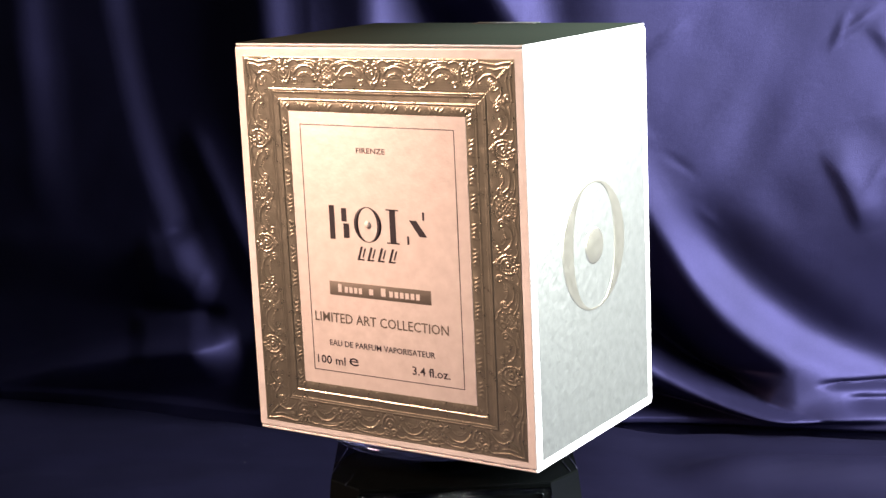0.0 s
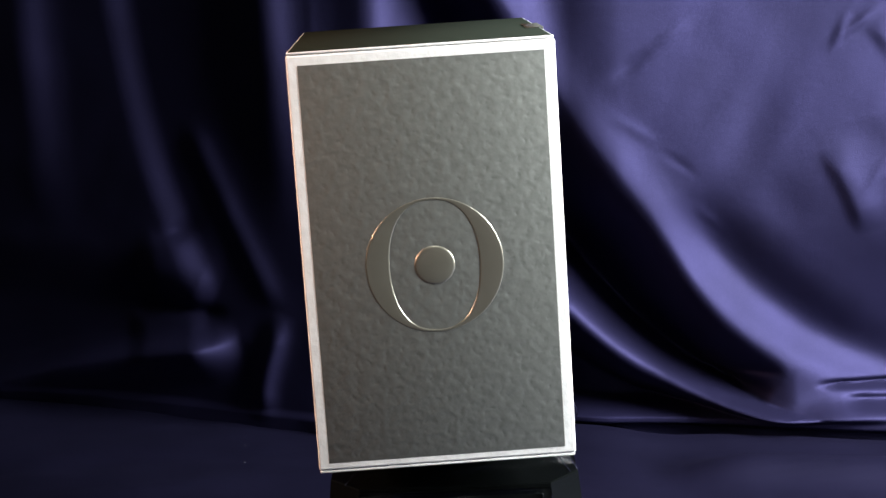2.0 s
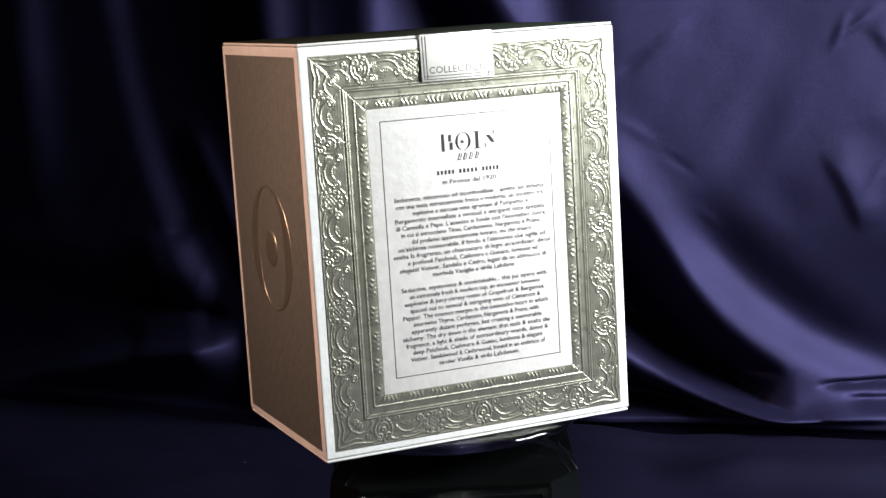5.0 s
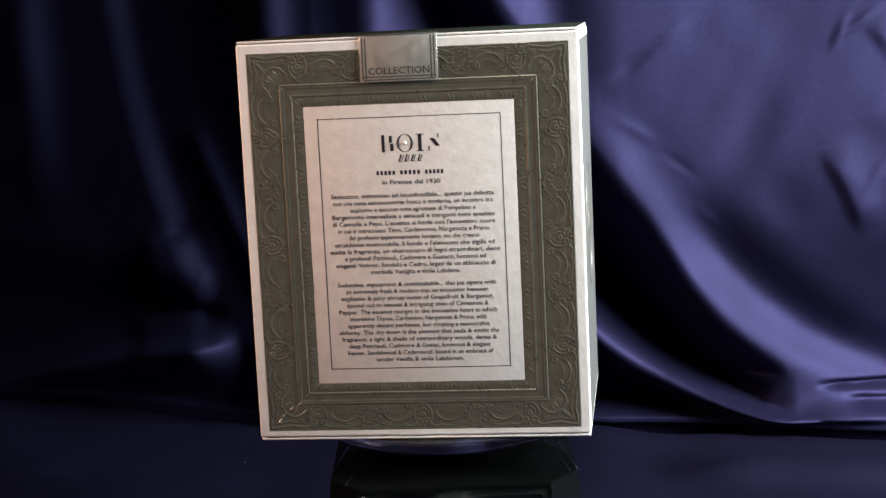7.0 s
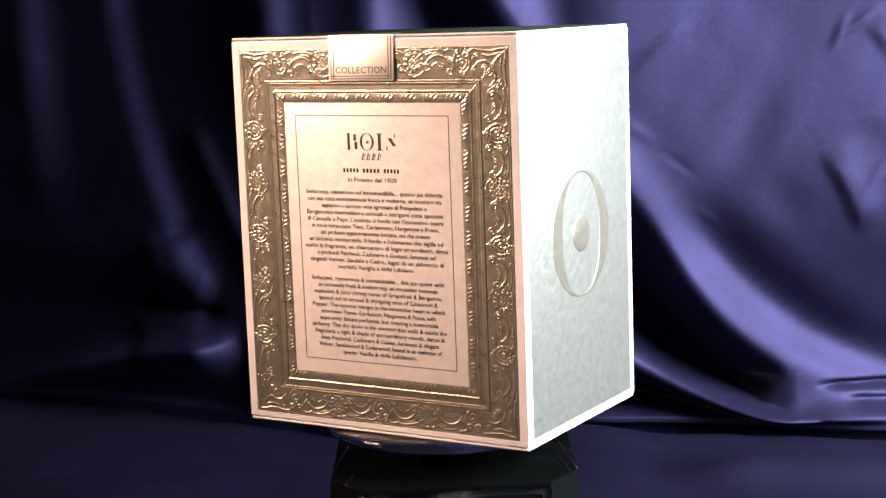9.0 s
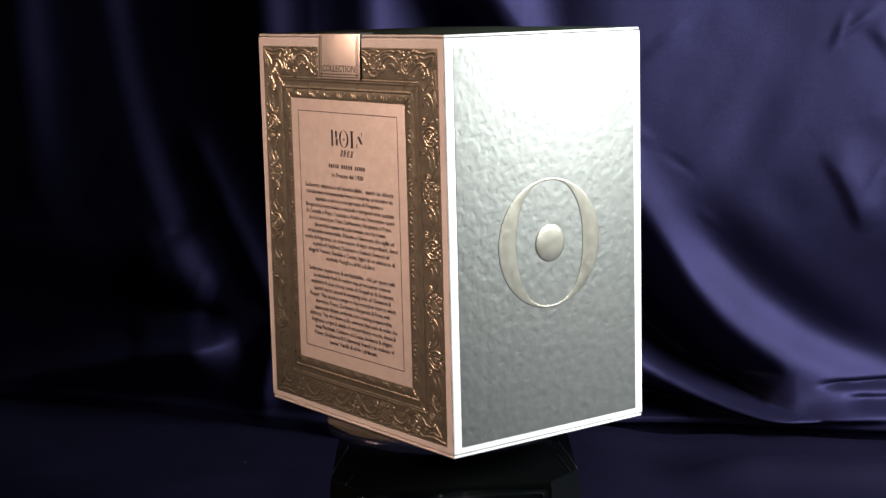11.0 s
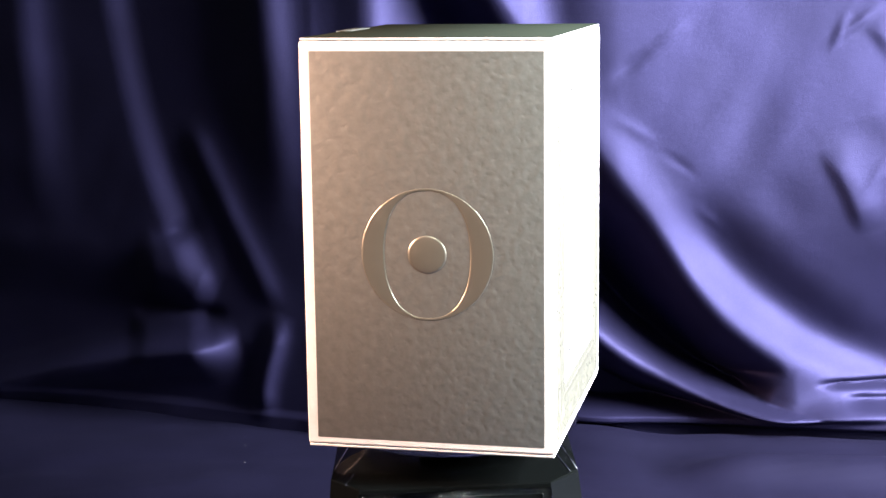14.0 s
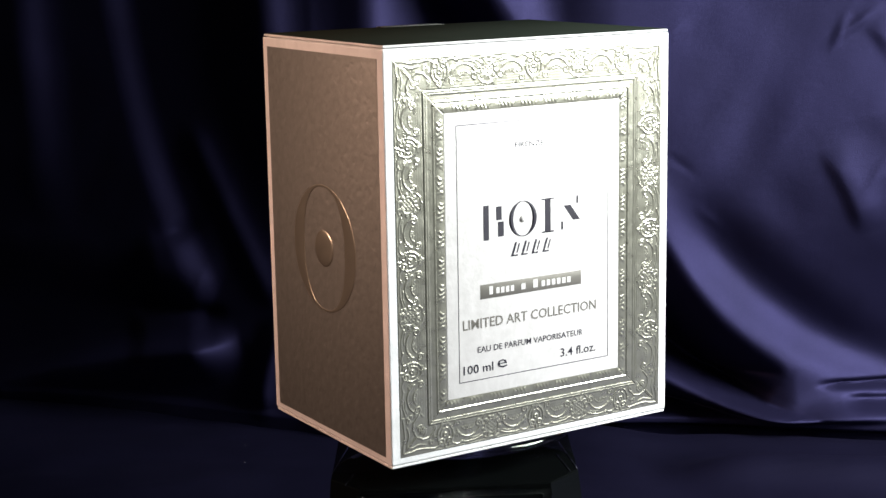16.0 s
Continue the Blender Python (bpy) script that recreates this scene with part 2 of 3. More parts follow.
    # the deep fold that leans forward on the far side, pinched above its foot
    for line, high, wide, low in (([(-0.190, 0.66), (-0.168, 0.30), (-0.163, 0.222), (-0.155, 0.167), (-0.147, 0.130), (-0.136, 0.100), (-0.116, 0.060), (-0.11, -0.02)], 0.0085, 0.020, 0.075),
                                  ([(-0.222, 0.66), (-0.206, 0.22), (-0.204, 0.14), (-0.212, 0.06), (-0.215, -0.02)], 0.003, 0.030, 0.12)):
        best, side, along, total = from_line(X, Z, rounded(line, 40, 6))
        D += high * smoothstep((0.5 * wide - best * side) / wide) * smoothstep((Z - low + 0.02) / 0.04)
    D -= fold(X, Z, [(-0.152, 0.096), (-0.138, 0.101), (-0.122, 0.106)], 0.005, 0.0030)
    D += fold(X, Z, [(-0.162, 0.079), (-0.140, 0.079), (-0.118, 0.067)], 0.0145, 0.0062, 1.0, 0.015)
    D -= fold(X, Z, [(-0.168, 0.059), (-0.142, 0.060), (-0.112, 0.058)], 0.0040, 0.0034, 1.0, 0.015)
    D += fold(X, Z, [(-0.170, 0.044), (-0.146, 0.047), (-0.122, 0.050)], 0.0090, 0.0048, 1.0, 0.015)
    D += fold(X, Z, [(-0.128, 0.160), (-0.102, 0.096), (-0.085, 0.062)], 0.007, 0.0035, 1.0, 0.02)
    D += fold(X, Z, [(-0.28, 0.002), (-0.2274, 0.0190), (-0.1953, 0.0295), (-0.152, 0.0382), (-0.1060, 0.0450)], 0.015, 0.020, 0.45, 0.03)
    D += fold(X, Z, [(-0.083, 0.062), (-0.090, 0.040), (-0.098, 0.020), (-0.096, 0.004)], 0.006, 0.006)
    # the foot ends in a roll that lies further forward to one side
    foot = 0.012 + 0.012 * smoothstep((-0.06 - X) / 0.16) + 0.058 * smoothstep((X + 0.02) / 0.10) + 0.036 * smoothstep((X - 0.07) / 0.17)
    turn = smoothstep((0.0120 - Z) / 0.0045) * (1 - 0.8 * smoothstep((-0.03 - X) / 0.05))
    D = D * (1 - turn) + foot * turn - 0.010 * smoothstep((0.0055 - Z) / 0.0045) * smoothstep((X + 0.04) / 0.08)
    D -= fold(X, Z, [(0.176, 0.0255), (0.205, 0.0240), (0.26, 0.0215)], 0.0016, 0.006, 1.0, 0.015)
    D -= fold(X, Z, [(0.186, 0.0185), (0.205, 0.0165), (0.26, 0.0145)], 0.0024, 0.006, 1.0, 0.015)
    D += 0.0016 * ripples(X, Z, 0.13, 3) + 0.0005 * ripples(X, Z, 0.055, 6) + 0.0003 * ripples(X, Z, 0.028, 11) + 0.00012 * ripples(X, Z, 0.03, 5)
    Y = 0.300 + 0.25 * np.maximum(0.04 - X, 0) + 0.33 * np.maximum(-0.06 - X, 0) - 0.085 * smoothstep((0.062 - X) / 0.10) - D
    me = grid_mesh("backdrop", np.stack([X, Y, Z], -1))
    ob = part("backdrop", me, SATIN)
    tagged(ob, "navy blue satin drape hanging in soft folds", "backdrop", kind="structure")
    thick = ob.modifiers.new("thickness", "SOLIDIFY")
    thick.thickness, thick.offset = 0.0008, -1

    # the cloth spread over the table
    x = np.linspace(-0.66, 0.66, 265)
    y = np.linspace(-0.42, 0.56, 197)
    X, Y = np.meshgrid(x, y)
    flat = smoothstep((np.hypot(X, Y) - 0.07) / 0.08)
    H = flat * (0.0022 * ripples(X, Y * 1.6, 0.16, 8) + 0.0009 * ripples(X, Y, 0.04, 9) + 0.002)
    H -= flat * fold(X, Y, [(-0.36, 0.19), (-0.2, 0.205), (-0.08, 0.215)], 0.012, 0.002, 1.0, 0.05)
    H += flat * fold(X, Y, [(-0.25, 0.12), (-0.16, 0.16), (-0.08, 0.18)], 0.010, 0.002, 1.0, 0.05)
    H += fold(X, Y, [(0.04, 0.222), (0.14, 0.208), (0.22, 0.184), (0.34, 0.160)], 0.015, 0.0065) - 0.0055 * smoothstep((X - 0.06) / 0.05) * smoothstep((Y - 0.03) / 0.07)
    H += fold(X, Y, [(0.09, 0.172), (0.18, 0.158), (0.32, 0.135)], 0.016, 0.0105, 1.0, 0.06)
    edge = np.maximum(np.abs(X) - 0.625, 0) + np.maximum(-0.385 - Y, 0) + np.maximum(Y - 0.525, 0)
    Z = H - 3.0 * edge
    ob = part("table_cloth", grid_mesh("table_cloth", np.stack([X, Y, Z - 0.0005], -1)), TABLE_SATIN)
    tagged(ob, "navy blue satin cloth spread over the table", "tablecloth")
    thick = ob.modifiers.new("thickness", "SOLIDIFY")
    thick.thickness, thick.offset = 0.0008, -1


# ---- turntable ----
CX, CY, TILT = 0.0048, -0.00352, pose(0, 0, 0, 1.488, 0, 0) @ pose(0, 0, 0, 0, 0.617, 0)


def octagon(hx, hy, cx, cy):
    return [(hx, cy - hy), (hx, hy - cy), (hx - cx, hy), (cx - hx, hy), (-hx, hy - cy), (-hx, cy - hy), (cx - hx, -hy), (hx - cx, -hy)]


def build_turntable():
    stand = tagged(new("display_turntable"), "black gloss plastic turntable plinth with chamfered corners on satin cloth", "turntable")
    rings = [(1.10, 0.0028), (1.12, 0.005), (1.03, 0.058), (1.006, 0.0675), (1.0, 0.0680), (0.0, 0.0680)]
    P = np.array([[(px, py, z) for px, py in octagon(0.0402 * k, 0.0455 * k, 0.0097 * k, 0.0118 * k)] for k, z in rings])
    part("plinth", grid_mesh("plinth", P, True), SMOKED, stand, smooth=False)
    # the front window between two clear posts
    part("front_panel", block(-0.0283, 0.0283, -0.0478, -0.0440, 0.012, 0.0652, 0.0006), SMOKED, stand)
    for x in (-0.0297, 0.0297):
        part("post", block(x - 0.0012, x + 0.0012, -0.0486, -0.0450, 0.010, 0.0664, 0.0005), ACRYLIC, stand, "clear acrylic post")
    part("lintel", block(-0.0285, 0.0285, -0.0482, -0.0452, 0.0656, 0.0664, 0.0003), ACRYLIC, stand, "clear acrylic strip over the window")
    # polished edges of the top: thin bright metal strips added for their glints
    for a, b in (((0.0364, -0.003), (0.0402, -0.0330)), ((0.0347, -0.017), (0.0378, -0.0360)), ((-0.0364, 0.002), (-0.0402, -0.0280)), ((-0.0330, -0.030), (-0.0352, -0.0405))):
        n = math.hypot(b[0] - a[0], b[1] - a[1])
        m = pose(*a, 0.0679, 0, 0, math.degrees(math.atan2(b[1] - a[1], b[0] - a[0])))
        part("glint_strip", block(0, n, -0.00018, 0.00018, -0.0003, 0.0003, 0.00012), EDGE, stand, m=m)
    part("spindle", lathe([(0.0, 0.0678), (0.012, 0.0678), (0.012, 0.0742), (0.0, 0.0742)], 48), SMOKED, stand)
    return stand


def build_disc():
    disc = tagged(new("turntable_disc"), "clear acrylic turntable disc that turns with the carton", "disc")
    r = 0.0435
    me = lathe([(0.0, -0.0042), (r - 0.0022, -0.0042), (r - 0.0006, -0.0034), (r, -0.0022), (r - 0.0006, -0.0010), (r - 0.0018, -0.0004), (0.0, -0.0004)], 128)
    part("plate", me, ACRYLIC, disc, m=pose(-CX, -CY, 0))
    return disc


# ---- carton ----
W, D, H = 0.1083, 0.0799, 0.130
MM = 0.001


def on_face(side):
    """The pose that lays a drawing (x right, y up from the carton's foot, z outwards) on a side."""
    axes = {"front": ((1, 0, 0), (0, -1, 0), D / 2), "right": ((0, 1, 0), (1, 0, 0), W / 2),
            "back": ((-1, 0, 0), (0, 1, 0), D / 2), "left": ((0, -1, 0), (-1, 0, 0), W / 2)}
    r, n, o = axes[side]
    m = Matrix(((r[0], 0, n[0], n[0] * o), (r[1], 0, n[1], n[1] * o), (0, 1, 0, 0), (0, 0, 0, 1)))
    return m


def flat_block(u0, u1, v0, v1, w0, w1, bevel=0.0):
    """A block in millimetres on a face."""
    return block(u0 * MM, u1 * MM, v0 * MM, v1 * MM, w0 * MM, w1 * MM, bevel * MM)


def spiral(a, b, r0, r1, start, turns, n=22):
    t = np.linspace(0, 1, n)
    r = r0 + (r1 - r0) * t
    g = start + turns * 6.283 * t
    return np.stack([a + r * np.cos(g), b + r * np.sin(g)], 1)


def mirrored(p):
    return p * np.array([-1, 1])


def carve(A, B, strokes):
    """The relief of rounded strokes (points, half-width, height) over a drawing."""
    out = np.zeros(A.shape)
    for p, w, h in strokes:
        w = w * 0.78
        best = np.full(A.shape, 1e9)
        for (x0, y0), (x1, y1) in zip(p, p[1:]):
            dx, dy = x1 - x0, y1 - y0
            t = np.clip(((A - x0) * dx + (B - y0) * dy) / max(dx * dx + dy * dy, 1e-9), 0, 1)
            best = np.minimum(best, np.hypot(A - x0 - t * dx, B - y0 - t * dy))
        out = np.maximum(out, h * np.sqrt(np.clip(1 - (best / w) ** 2, 0, 1)))
    return out


PERIOD, BAND, STEP = 34.5, 10.0, 0.2


def ornament_tile():
    """One repeat of the carved band: a palmette, a netted medallion and the scrolls that join them. b runs inwards."""
    a = np.arange(-PERIOD / 2, PERIOD / 2, STEP)
    b = np.arange(0, BAND + STEP, STEP)
    A, B = np.meshgrid(a, b, indexing="ij")
    S = []

    def arc(a, b, ra, rb, g0, g1, n=16):
        g = np.linspace(g0, g1, n)
        return np.stack([a + ra * np.cos(g), b + rb * np.sin(g)], 1)

    for flip in (lambda p: p, mirrored):
        # palmette: a heart of two volutes with a pendant
        S.append((flip(spiral(1.3, 2.6, 1.25, 0.35, -1.7, 1.25)), 0.34, 0.42))
        S.append((flip(arc(0.0, 4.6, 2.9, 3.6, -0.5, 1.5)), 0.36, 0.42))
        S.append((flip(arc(0.2, 4.9, 1.5, 2.0, -0.2, 1.5, 10)), 0.28, 0.38))
        S.append((flip(np.array([(0.1, 9.6), (0.8, 8.6), (1.5, 8.3)])), 0.34, 0.36))
        # crest leaves along the outer edge
        S.append((flip(arc(4.4, 3.0, 2.4, 2.0, 3.5, 5.6)), 0.34, 0.4))
        S.append((flip(np.array([(5.6, 1.4), (8.0, 1.0), (11.0, 1.2), (13.6, 2.0)])), 0.34, 0.38))
        S.append((flip(np.array([(9.0, 2.1), (11.2, 2.0), (12.8, 2.6)])), 0.26, 0.32))
        # fan of rays
        for k in range(6):
            g = -2.75 + 0.33 * k
            S.append((flip(np.array([(5.0 + 0.8 * math.cos(g), 5.3 + 0.8 * math.sin(g)), (5.0 + 2.1 * math.cos(g), 5.3 + 2.1 * math.sin(g))])), 0.22, 0.36))
        # the long arch to the medallion and its volutes
        S.append((flip(arc(8.6, 7.0, 4.6, 4.2, 3.5, 5.9, 22)), 0.38, 0.42))
        S.append((flip(spiral(12.4, 6.4, 1.35, 0.3, -1.0, 1.4)), 0.32, 0.4))
        S.append((flip(spiral(4.6, 7.8, 1.2, 0.3, -2.4, -1.3)), 0.3, 0.38))
        S.append((flip(arc(8.4, 7.4, 2.7, 2.4, 3.6, 5.7, 12)), 0.26, 0.32))
        for k in range(4):
            g = -2.5 + 0.45 * k
            S.append((flip(np.array([(8.4 + 1.0 * math.cos(g), 7.0 + 1.0 * math.sin(g)), (8.4 + 1.9 * math.cos(g), 7.0 + 1.8 * math.sin(g))])), 0.2, 0.3))
        # half of the netted medallion, at the repeat's end, with its scalloped rim
        S.append((flip(arc(17.25, 4.5, 2.5, 2.3, 1.571, 4.712, 18)), 0.26, 0.4))
        for k in range(6):
            g = 1.75 + 0.52 * k
            S.append((flip(arc(17.25 + 3.2 * math.cos(g), 4.5 + 3.0 * math.sin(g), 0.36, 0.36, 0, 6.283, 8)), 0.24, 0.4))
        for k in (-2.4, -1.2, 0.0, 1.2, 2.4):
            S.append((flip(np.array([(17.25, 4.5 + k), (17.25 - 1.5, 4.5 + k - 1.3)])), 0.17, 0.3))
            S.append((flip(np.array([(17.25, 4.5 + k), (17.25 - 1.5, 4.5 + k + 1.3)])), 0.17, 0.3))
        S.append((flip(np.array([(14.0, 7.6), (15.2, 8.8), (16.4, 9.0), (17.3, 9.5)])), 0.3, 0.36))
        S.append((flip(np.array([(14.6, 1.4), (15.8, 0.9), (17.3, 1.0)])), 0.34, 0.38))
    S.append((spiral(0, 4.7, 0.6, 0.6, 0, 1.0, 12), 0.4, 0.42))
    S.append((np.array([(0, 7.6), (0, 9.0)]), 0.42, 0.4))
    S.append((np.array([(0, 0.6), (0, 1.6)]), 0.4, 0.4))
    T = carve(A, B, S)
    ground = 0.05 * np.maximum(np.sin(B * 6.283 / 0.85), 0) * (T < 0.05) * (B > 4.5)
    rim = 0.28 * np.exp(-((B - 0.35) / 0.25) ** 2)
    return np.maximum(T + ground, rim)


def corner_tile():
    """The leaf that turns the corner, in distances from the two outer edges."""
    g = np.arange(0, 14.0, STEP)
    A, B = np.meshgrid(g, g, indexing="ij")
    S = []
    for flip in (lambda p: p, lambda p: p[:, ::-1]):
        S.append((flip(np.array([(12.6, 6.9), (10.4, 4.9), (8.2, 4.6), (6.2, 5.6)])), 0.36, 0.42))
        S.append((flip(np.array([(1.0, 1.0), (3.4, 1.1), (6.0, 1.7), (8.8, 1.5), (12.4, 1.0)])), 0.34, 0.4))
        S.append((flip(np.array([(2.2, 2.4), (4.2, 2.6), (6.6, 3.2), (9.0, 2.7)])), 0.28, 0.36))
        S.append((flip(spiral(8.0, 7.2, 1.3, 0.3, -1.2, 1.3)), 0.3, 0.4))
        S.append((flip(spiral(11.2, 3.1, 0.9, 0.25, 2.0, 1.2)), 0.28, 0.36))
    S.append((np.array([(2.6, 2.6), (4.4, 4.4), (5.8, 5.8)]), 0.4, 0.4))
    return carve(A, B, S)


def rail(length, width, step, relief):
    """A mitred strip of frame: x along it, y inwards, its relief outwards, all in millimetres; it has closed edges."""
    nb = int(round(width / step)) + 1
    na = int(round(length / step)) + 1
    s = np.linspace(-1, 1, na)
    b = np.linspace(0, width, nb)
    Sg, Bg = np.meshgrid(s, b)
    A = Sg * (length / 2 - Bg)
    Z = relief(A, Bg) * 0.36
    Z[0, :] = Z[-1, :] = Z[:, 0] = Z[:, -1] = 0.0
    return grid_mesh("rail", np.stack([A * MM, Bg * MM, Z * MM], -1))


def frame_rings():
    """The relief of each ring of the picture frame: half width, top, foot, breadth, step, relief."""
    tile, corner = ornament_tile(), corner_tile()

    def carved(half):
        def relief(A, B):
            i = np.round((A + PERIOD / 2) / STEP).astype(int) % tile.shape[0]
            j = np.clip(np.round(B / STEP).astype(int), 0, tile.shape[1] - 1)
            Z = tile[i, j]
            e = half - np.abs(A)
            k = np.clip((e / STEP).astype(int), 0, corner.shape[0] - 1)
            inside = smoothstep((12.5 - e) / 1.0)
            return np.maximum(Z * (1 - inside), corner[k, j] * (e < 13.5)) + 0.12
        return relief

    def steps(A, B):
        return 0.1 + 0.5 * np.exp(-((B - 0.5) / 0.3) ** 2) + 0.4 * np.exp(-((B - 1.25) / 0.25) ** 2) + 0.12 * smoothstep((B - 1.6) / 1.5) + 0.4 * np.exp(-((B - 3.8) / 0.3) ** 2)

    def beads(A, B):
        # leaf sprays between plain stretches
        spray = smoothstep((np.sin(A * 6.283 / 8.4) + 0.75) / 0.5)
        leaf = np.clip(1 - ((B - 1.6) / 1.3) ** 2, 0, 1)
        curl = 0.5 + 0.5 * np.sin(A * 6.283 / 1.5 + 1.6 * np.sin(B * 2.4 + A * 0.75))
        return 0.1 + 0.5 * leaf * (0.25 + 0.75 * spray * curl)
    return [("carved_rail", 51.0, 126.0, 3.2, BAND, 0.2, carved), ("moulding", 41.0, 116.0, 11.7, 4.3, 0.21, lambda half: steps),
            ("bead_trim", 36.7, 111.7, 15.8, 3.2, 0.2, lambda half: beads)]


LINES_IT = ["Seducente, misterioso ed inconfondibile... questo jus debutta", "con una testa estremamente fresca e moderna, un incontro tra",
            "esplosive e succose note agrumate di Pompelmo e", "Bergamotto intervallate a sensuali e intriganti note speziate",
            "di Cannella e Pepe. L'essenza si fonde con l'innovativo cuore", "in cui si intrecciano Timo, Cardamomo, Nargamota e Pruno,",
            "dal profumo apparentemente lontano, ma che creano", "un'alchimia memorabile. Il fondo e l'elemento che sigilla ed",
            "esalta la fragranza, un chiaroscuro di legni straordinari, densi", "e profondi Patchouli, Cashmere e Guaiaco, luminosi ed",
            "eleganti Vetiver, Sandalo e Cedro, legati da un abbraccio di", "morbida Vaniglia e virile Labdano."]
LINES_EN = ["Seductive, mysterious & unmistakable... this jus opens with", "an extremely fresh & modern top, an encounter between",
            "explosive & juicy citrusy notes of Grapefruit & Bergamot,", "spaced out to sensual & intriguing ones of Cinnamon &",
            "Pepper. The essence merges in the innovative heart in which", "intertwine Thyme, Cardamom, Nargamota & Prune, with",
            "apparently distant perfumes, but creating a memorable", "alchemy. The dry down is the element that seals & exalts the",
            "fragrance, a light & shade of extraordinary woods, dense &", "deep Patchouli, Cashmere & Guaiac, luminous & elegant",
            "Vetiver, Sandalwood & Cedarwood, bound in an embrace of", "tender Vanilla & virile Labdanum."]


def letters(text, cap, width=0.0, per_char=0.0, weight=0.0):
    """A flat mesh of words centred on x, with that cap height; width or the breadth of a letter, in millimetres."""
    curve = bpy.data.curves.new("words", "FONT")
    curve.body, curve.resolution_u, curve.size, curve.offset = text, 2, 1.0, weight
    ob = new("words", curve)
    me = bpy.data.meshes.new_from_object(ob.evaluated_get(bpy.context.evaluated_depsgraph_get()))
    bpy.data.objects.remove(ob)
    co = np.empty(len(me.vertices) * 3, dtype=np.float32)
    me.vertices.foreach_get("co", co)
    co = co.reshape(-1, 3)
    x0, x1 = co[:, 0].min(), co[:, 0].max()
    full = width or per_char * len(text)
    co[:, 0] = (co[:, 0] - (x0 + x1) / 2) * full / (x1 - x0) * MM
    co[:, 1] *= cap / 0.73 * MM
    me.vertices.foreach_set("co", co.ravel())
    me.materials.clear()
    me.update()
    return me


def write(name, text, mat, parent, u, v, cap, width=0.0, per_char=0.0, w=0.24, weight=0.008):
    ob = part(name, letters(text, cap, width, per_char, weight), mat, parent, m=pose(u * MM, v * MM, w * MM), smooth=False)
    return tagged(ob, kind="stuff")


def ring_mesh(ro, ri, sx, shift=0.0, n=64, high=0.06):
    """A flat ring whose breadth may differ at its sides, on a face, in millimetres."""
    t = np.linspace(0, 6.2832, n, endpoint=False)
    P = np.array([np.stack([ro * sx * np.cos(t), ro * np.sin(t), 0 * t], 1), np.stack([ro * sx * np.cos(t), ro * np.sin(t), 0 * t + high], 1),
                  np.stack([ri * np.cos(t) + shift, ro * 0.955 * np.sin(t), 0 * t + high], 1), np.stack([ri * np.cos(t) + shift, ro * 0.955 * np.sin(t), 0 * t], 1)])
    return grid_mesh("ring", P * MM, True)


def emblem(parent, u, v, k, name):
    """The maker's mark, as plain shapes: bars, a ring with a dot, and slanted bars below. k scales it."""
    z = 0.17

    def bar(u0, u1, v0, v1, lean=0.0):
        bm = flat_block(u + u0 * k, u + u1 * k, v + v0 * k, v + v1 * k, z, z + 0.06)
        for p in bm.verts:
            p.co.x += (p.co.y - (v + v0 * k) * MM) * lean
        part(name, bm, INK, parent, smooth=False)
    bar(-18.2, -16.2, 0, 11)
    bar(-12.8, -10.6, 0.7, 5.4)
    bar(-13.4, -11.4, 6.0, 10.3)
    bar(5.2, 7.4, 0, 11)
    bar(3.9, 8.7, 0, 0.45)
    bar(3.9, 8.7, 10.55, 11)
    bar(16.3, 19.0, 3.0, 8.0, -0.75)
    bar(17.6, 18.3, 8.2, 10.8)
    bar(11.6, 12.3, 0.2, 2.9)
    part("mark_ring", ring_mesh(5.7 * k, 3.7 * k, 0.93), INK, parent, m=pose((u - 3.3 * k) * MM, (v + 5.5 * k) * MM, z * MM))
    part("mark_dot", lathe([(0.0012 * k, 0), (0.0011 * k, 0.0003), (0.0006 * k, 0.0006), (0.0, 0.00065)], 24), LABEL, parent, "raised pearl dot",
         m=pose((u - 3.3 * k) * MM, (v + 5.5 * k) * MM, z * MM))
    for a in (-8.0, -4.2, -0.2, 4.0):
        bar(a, a + 2.6, -6.2, -5.7, 0.35)
        bar(a + 0.2, a + 1.0, -5.7, -1.7, 0.35)
        bar(a + 2.0, a + 2.5, -5.2, -2.2, 0.35)


